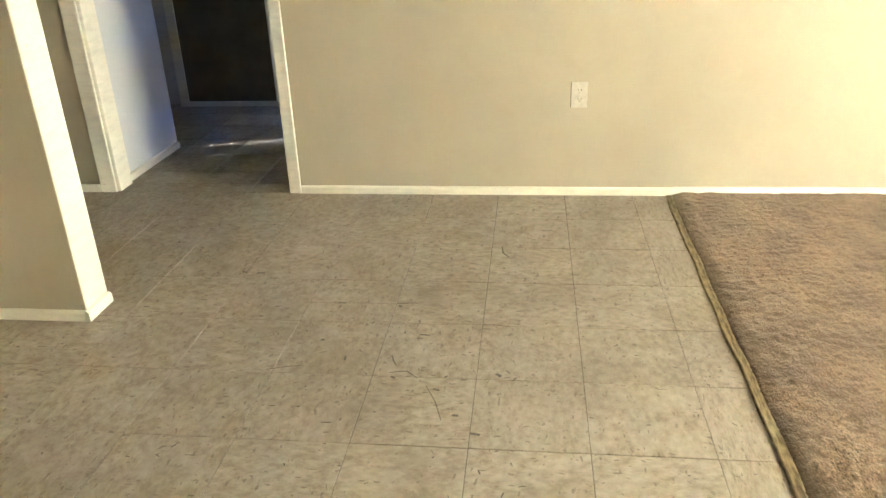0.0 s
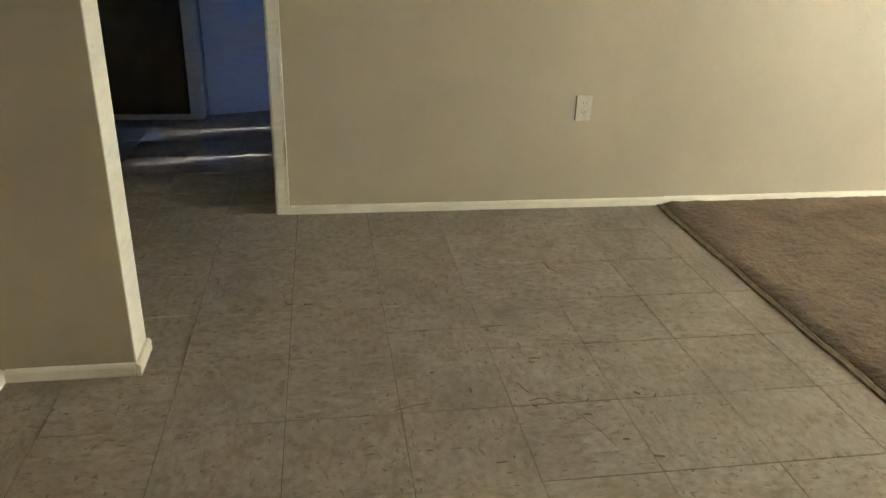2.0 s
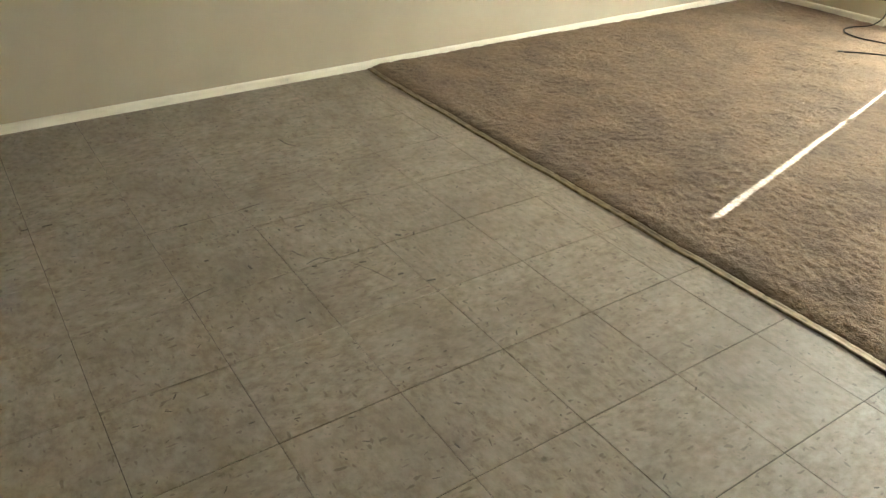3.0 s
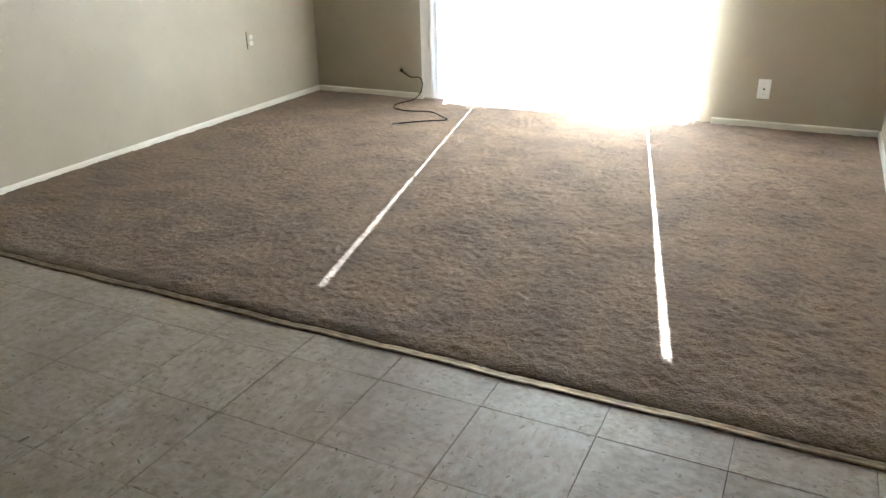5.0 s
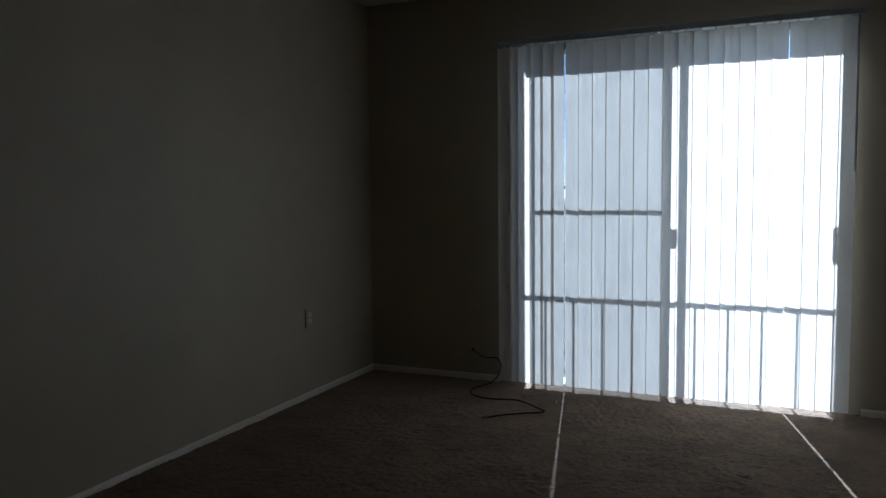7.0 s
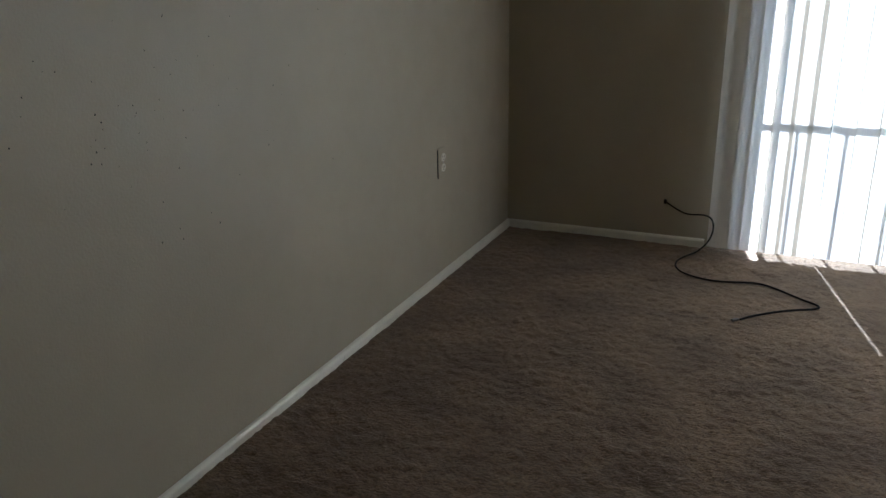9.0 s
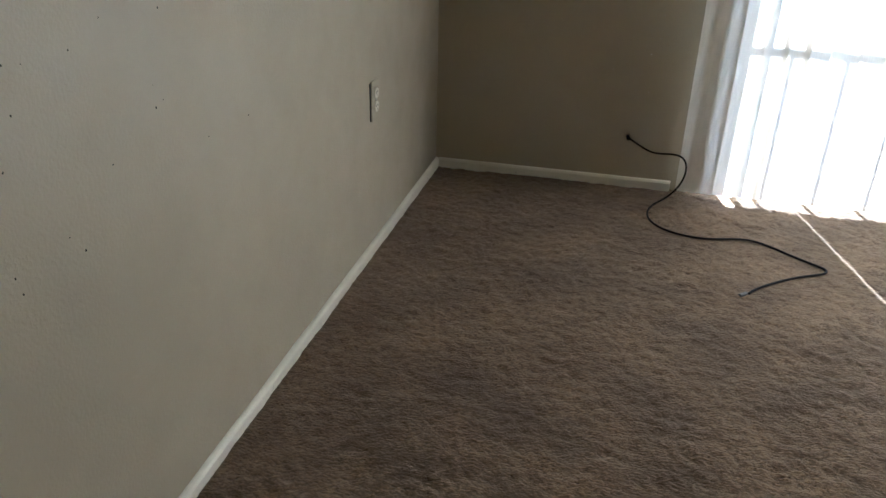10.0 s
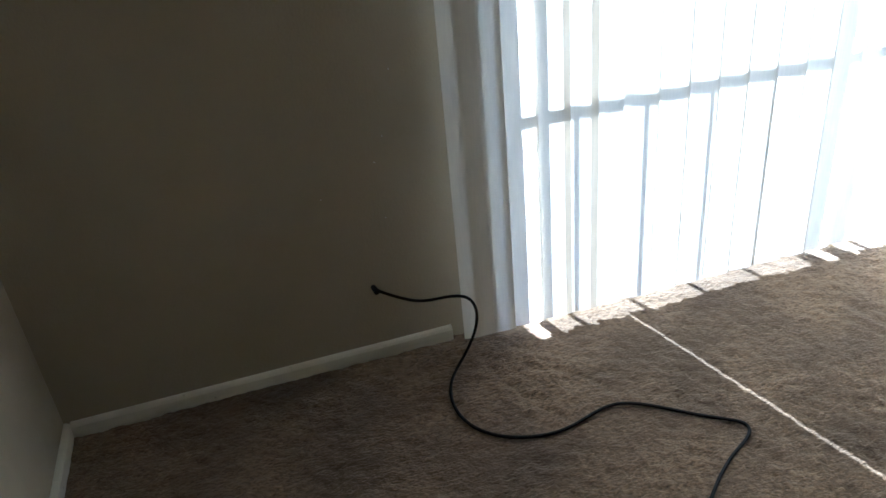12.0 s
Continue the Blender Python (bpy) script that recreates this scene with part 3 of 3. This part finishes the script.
cable = thing("coax_cable", 4.1, -1.1, 0.0, "black coaxial cable from the wall, looped on the brown carpet", "cable")
CZ = 0.0225
CABLE = [(4.503, -0.722, 0.206), (4.485, -0.722, 0.207), (4.465, -0.755, 0.196), (4.456, -0.815, 0.163), (4.432, -0.870, 0.180), (4.414, -0.922, 0.182),
         (4.404, -0.940, 0.138), (4.402, -0.924, 0.072), (4.380, -0.878, 0.027), (4.335, -0.838, CZ), (4.268, -0.815, CZ), (4.195, -0.818, CZ), (4.140, -0.848, CZ),
         (4.100, -0.900, CZ), (4.076, -0.995, CZ), (4.112, -1.085, CZ), (4.120, -1.145, CZ), (4.078, -1.205, CZ), (4.020, -1.266, CZ), (3.985, -1.315, CZ),
         (3.962, -1.345, CZ), (3.930, -1.330, CZ), (3.905, -1.272, CZ), (3.865, -1.212, CZ), (3.815, -1.155, CZ), (3.778, -1.116, CZ), (3.748, -1.098, CZ)]
tube([(x - 4.1, y + 1.1, z) for x, y, z in CABLE], 0.0036, "cord", M_BLACK, cable)
part("connector", cylinder(0.0062, 0.028, 12, Matrix.LocRotScale((0.392, 0.378, 0.2065), Euler((0, radians(80), radians(8))), None)), M_BLACK, cable, "black connector at the wall")
part("plug", cylinder(0.0058, 0.026, 12, Matrix.LocRotScale((3.738 - 4.1, -1.082 + 1.1, CZ), Euler((0, radians(90), radians(-47))), None)), M_ALU, cable, "dark metal screw plug")


# ---- carpet ----
def edge_x(y):
    return 1.377 + 0.012 * math.exp(y / 0.2) + 0.002 * math.sin(y * 7.1) + 0.0015 * math.sin(y * 17.0 + 1)


def carpet_mesh():
    step = 0.0085
    xs = np.concatenate([[0.0, 0.002, 0.006], np.arange(0.012, EAST - 1.38 + 0.05, step)])
    ys = np.arange(SOUTH + 0.001, -0.0005, step)
    nx, ny = len(xs), len(ys)
    r = np.random.RandomState(3)

    def smooth(a, n):
        for _ in range(n):
            a = (a + np.roll(a, 1, 0) + np.roll(a, -1, 0) + np.roll(a, 1, 1) + np.roll(a, -1, 1)) / 5
        return a / a.std()
    fine = smooth(r.randn(nx, ny), 1)
    mid = smooth(r.randn(nx, ny), 12)
    wide = smooth(r.randn(nx, ny), 120)
    z = 0.0172 + 0.0014 * fine + 0.0004 * mid + 0.0007 * wide
    ramp = np.clip(xs / 0.05, 0, 1)[:, None] ** 0.6
    z = 0.002 + (np.clip(z, 0.010, 0.023) - 0.002) * (0.12 + 0.88 * ramp)
    gx, gy = np.meshgrid(xs + edge_x(-1.0), ys, indexing="ij")
    for dent in (((4.36, -0.94), (4.27, -0.955), (4.19, -0.98), (4.10, -1.05)), ((4.31, -1.02), (4.27, -1.09), (4.20, -1.14), (4.14, -1.16))):
        for (ax, ay), (bx, by) in zip(dent, dent[1:]):
            dx, dy = bx - ax, by - ay
            u = np.clip(((gx - ax) * dx + (gy - ay) * dy) / (dx * dx + dy * dy), 0, 1)
            away = np.hypot(gx - ax - u * dx, gy - ay - u * dy)
            z = z - 0.0035 * np.exp(-(away / 0.007) ** 2)
    z[0, :] = -0.003
    ex = np.array([edge_x(y) for y in ys])
    jitter = 0.0018 * r.randn(nx, ny)
    ex = ex + 0.011
    X = ex[None, :] + xs[:, None] * (EAST + 0.035 - ex[None, :]) / xs[-1] + jitter
    Y = np.repeat(ys[None, :], nx, 0) + 0.0018 * r.randn(nx, ny)
    Y[:, 0], Y[:, -1] = SOUTH + 0.0005, -0.0005
    X[-1, :] = EAST + 0.035
    over = X > EAST - 0.002
    inside = (Y > OPEN_Y0 + 0.003) & (Y < OPEN_Y1 - 0.003)
    X = np.where(over & ~inside, EAST - 0.0015, X)
    verts = np.stack([X, Y, z], -1).reshape(-1, 3)
    a = (np.arange(nx - 1)[:, None] * ny + np.arange(ny - 1)[None, :]).ravel()
    faces = np.stack([a, a + ny, a + ny + 1, a + 1], -1)
    me = bpy.data.meshes.new("carpet")
    me.from_pydata(verts.tolist(), [], faces.tolist())
    me.materials.append(M_CARPET)
    me.shade_smooth()
    return me


carpet = tagged(new("carpet", carpet_mesh()), label="worn brown-grey cut pile carpet with matted patches", kind="structure")

# edge strip between tiles and carpet
bm = bmesh.new()
prof = [(-0.017, -0.003), (-0.016, 0.003), (-0.0135, 0.0068), (-0.010, 0.0072), (-0.0075, 0.0040), (0.004, 0.0054), (0.013, 0.0058), (0.016, -0.003)]
rings = []
n_seg = 160
for i in range(n_seg + 1):
    y = SOUTH + 0.001 + (-0.0145 - SOUTH - 0.001) * i / n_seg
    w = noise.noise(Vector((0, y * 6, 2.0))) * 0.0025
    h = noise.noise(Vector((5, y * 11, 0))) * 0.0012
    rings.append([bm.verts.new((edge_x(y) + px + w, y, pz + (h if pz > 0 else 0))) for px, pz in prof])
for r0, r1 in zip(rings, rings[1:]):
    for j in range(len(prof)):
        bm.faces.new((r0[j], r0[(j + 1) % len(prof)], r1[(j + 1) % len(prof)], r1[j]))
bm.faces.new(rings[0])
bm.faces.new(list(reversed(rings[-1])))
bmesh.ops.recalc_face_normals(bm, faces=bm.faces[:])
setting("threshold_strip", bm, M_STRIP, "worn brass-coloured strip along the carpet edge", True)


# ---- small marks and bits ----
def flecks(name, spots, material, label, category, axis="y"):
    bm = bmesh.new()
    r = random.Random(len(spots))
    for x, y, z, s in spots:
        k = r.randint(5, 7)
        pts = []
        for i in range(k):
            a = 2 * math.pi * i / k
            d = s * r.uniform(0.45, 1.15)
            u, v = d * math.cos(a) * 0.8, d * math.sin(a)
            pts.append(bm.verts.new({"y": (x + u, y, z + v), "x": (x, y + u, z + v), "z": (x + u, y + v, z)}[axis]))
        low = {"y": Vector((0, -0.0012, 0)), "x": Vector((-0.0012, 0, 0)), "z": Vector((0, 0, 0.0012))}[axis]
        centre = bm.verts.new(Vector((x, y, z)) + low)
        for i in range(k):
            bm.faces.new((pts[i], pts[(i + 1) % k], centre))
    bmesh.ops.recalc_face_normals(bm, faces=bm.faces[:])
    return tagged(part(name, bm, material), label, category, kind="stuff")


rng = random.Random(11)
spots = [(x - 0.06, -0.0006, z - 0.028, 0.0027) for x, z in ((2.298, 0.912), (2.309, 0.896), (2.525, 0.887), (2.49, 0.77), (2.681, 0.713), (2.595, 0.619), (2.469, 0.641), (2.414, 0.626),
         (2.287, 0.843), (2.271, 0.824), (3.086, 0.67), (2.801, 0.762), (2.475, 0.615), (2.841, 0.904))]
for i in range(70):
    spots.append((2.40 + rng.gauss(0, 0.22), -0.0006, 0.93 + rng.gauss(0, 0.16), rng.uniform(0.0008, 0.0022)))
flecks("wall_specks", spots, M_SPECK, "small dark dirt specks and nail holes on the cream wall", "wall marks")
chips = [(EAST - 0.0006, y + 0.01, z - 0.02, s) for y, z, s in ((-0.774, 0.529, 0.003), (-0.649, 0.469, 0.0022), (-0.798, 0.584, 0.002), (-0.782, 0.396, 0.0018), (-0.83, 0.72, 0.002), (-0.80, 0.66, 0.0015), (-3.02, 1.1, 0.002), (-2.98, 0.5, 0.004), (-3.0, 0.35, 0.003))]
flecks("wall_chips", chips, M_CHIP, "tiny pale chips in the cream wall paint", "wall marks", "x")
flecks("lint", [(1.778, -1.240, 0.0215, 0.009), (1.60, -1.9, 0.0215, 0.004), (2.6, -2.9, 0.0215, 0.004), (3.3, -0.7, 0.0215, 0.003)], M_SPECK, "small dark bits of lint on the carpet", "lint", "z")


def strokes(name, lines, material, label):
    """Thin tapered scratches lying on the tiles."""
    bm = bmesh.new()
    for pts, width in lines:
        n = len(pts)
        left, right = [], []
        for k, (x, y) in enumerate(pts):
            ax, ay = pts[min(k + 1, n - 1)]
            bx, by = pts[max(k - 1, 0)]
            d = Vector((ax - bx, ay - by, 0)).normalized()
            w = width * (0.35 + 0.65 * math.sin(math.pi * (k + 0.4) / (n - 0.2)))
            o = Vector((-d.y, d.x, 0)) * w
            left.append(bm.verts.new(Vector((x, y, 0.0008)) + o))
            right.append(bm.verts.new(Vector((x, y, 0.0008)) - o))
        for k in range(n - 1):
            bm.faces.new((right[k], right[k + 1], left[k + 1], left[k]))
    bm.normal_update()
    return tagged(part(name, bm, material), label, "floor marks", kind="stuff")


M_SCUFF = plain("heel_mark", (0.10, 0.078, 0.055), 0.6, vary=0.3, scale=200)
marks = [([(-0.01, -1.093), (0.10, -1.092), (0.207, -1.089), (0.30, -1.089)], 0.0012), ([(0.30, -1.089), (0.335, -1.083), (0.378, -1.080)], 0.0030),
         ([(0.10, -1.092), (0.128, -1.091)], 0.0050), ([(0.316, -1.100), (0.322, -1.107), (0.328, -1.104)], 0.0060), ([(0.412, -1.287), (0.428, -1.288), (0.445, -1.292)], 0.0045),
         ([(0.346, -1.414), (0.355, -1.445), (0.367, -1.467)], 0.0022), ([(0.352, -1.508), (0.381, -1.498), (0.404, -1.497), (0.439, -1.530)], 0.0025),
         ([(0.469, -1.566), (0.504, -1.640), (0.529, -1.722)], 0.0015), ([(0.360, -1.527), (0.374, -1.533)], 0.0050), ([(0.49, -1.580), (0.51, -1.587)], 0.0050),
         ([(0.556, -1.697), (0.573, -1.699)], 0.0060), ([(0.21, -1.751), (0.238, -1.749)], 0.0032), ([(0.610, -1.770), (0.636, -1.775)], 0.0058),
         ([(-0.265, -0.872), (-0.235, -0.873)], 0.0060), ([(-0.325, -0.867), (-0.305, -0.868)], 0.0055), ([(0.203, -1.425), (0.206, -1.450)], 0.0040), ([(0.102, -1.335), (0.115, -1.337)], 0.0060),
         ([(0.598, -1.215), (0.64, -1.212), (0.70, -1.225)], 0.0015), ([(0.49, -1.213), (0.60, -1.215)], 0.0010), ([(0.649, -0.60), (0.655, -0.66), (0.680, -0.70)], 0.0035),
         ([(0.665, -1.495), (0.680, -1.508)], 0.0065), ([(0.08, -1.485), (0.04, -1.492), (-0.02, -1.512)], 0.0018)]
rng = random.Random(31)
for i in range(260):
    x, y, a, l = rng.uniform(-1.0, 1.33), rng.uniform(-3.5, -0.15), rng.uniform(0, math.pi), rng.uniform(0.003, 0.011)
    if rng.random() < 0.45:
        x, y = rng.gauss(0.45, 0.35), rng.gauss(-1.75, 0.45)
    if x > 1.33 or x < -1.05:
        continue
    marks.append(([(x - l * math.cos(a), y - l * math.sin(a)), (x, y + rng.uniform(-0.001, 0.001)), (x + l * math.cos(a), y + l * math.sin(a))], rng.uniform(0.0008, 0.0026)))
strokes("scuff_marks", marks, M_SCUFF, "dark heel marks and scratches on the beige tiles")


# ---- floor tiles ----
TS = TILE - 0.0015
tile_data = mesh_of("tile", add_box(bmesh.new(), -TS / 2, TS / 2, -TS / 2, TS / 2, -0.003, 0.0, 0.0005, 1), M_TILE)
floor = bpy.data.objects["floor"]
rng = random.Random(21)


def tile_area(x0, x1, y0, y1, x_cut=None):
    for i in range(math.floor(x0 / TILE + 1e-6), math.ceil(x1 / TILE - 1e-6)):
        for j in range(math.floor(y0 / TILE + 1e-6), math.ceil(y1 / TILE - 1e-6)):
            a0, a1 = max(i * TILE, x0), min((i + 1) * TILE, x1)
            b0, b1 = max(j * TILE, y0), min((j + 1) * TILE, y1)
            if a1 - a0 < 0.01 or b1 - b0 < 0.01:
                continue
            whole = a1 - a0 > TILE - 0.001 and b1 - b0 > TILE - 0.001
            t = new("tile", tile_data)
            t.parent = floor
            sx, sy = (a1 - a0 - 0.0015) / TS, (b1 - b0 - 0.0015) / TS
            g, h = (rng.choice((0.0, 0.0012, 0.0022)), rng.choice((0.002, 0.0035, 0.005))) if whole else (0, 0)
            t.matrix_basis = Matrix.LocRotScale(((a0 + a1) / 2, (b0 + b1) / 2, rng.uniform(-0.0002, 0.0002)), Euler((0, 0, radians(rng.uniform(-0.06, 0.06)))), (sx - g, sy - h, 1))


tile_area(HALF_X, 1.372, SOUTH, -0.0005)
tile_area(HALF_X, 1.2, FAR, SOUTH)
tile_area(-2.0, HALF_X, STUB_Y1, -0.0005)
tile_area(DOOR_X0, DOOR_X1, -0.0005, 0.122)
tile_area(-2.1, 0.9, 0.122, 2.6)
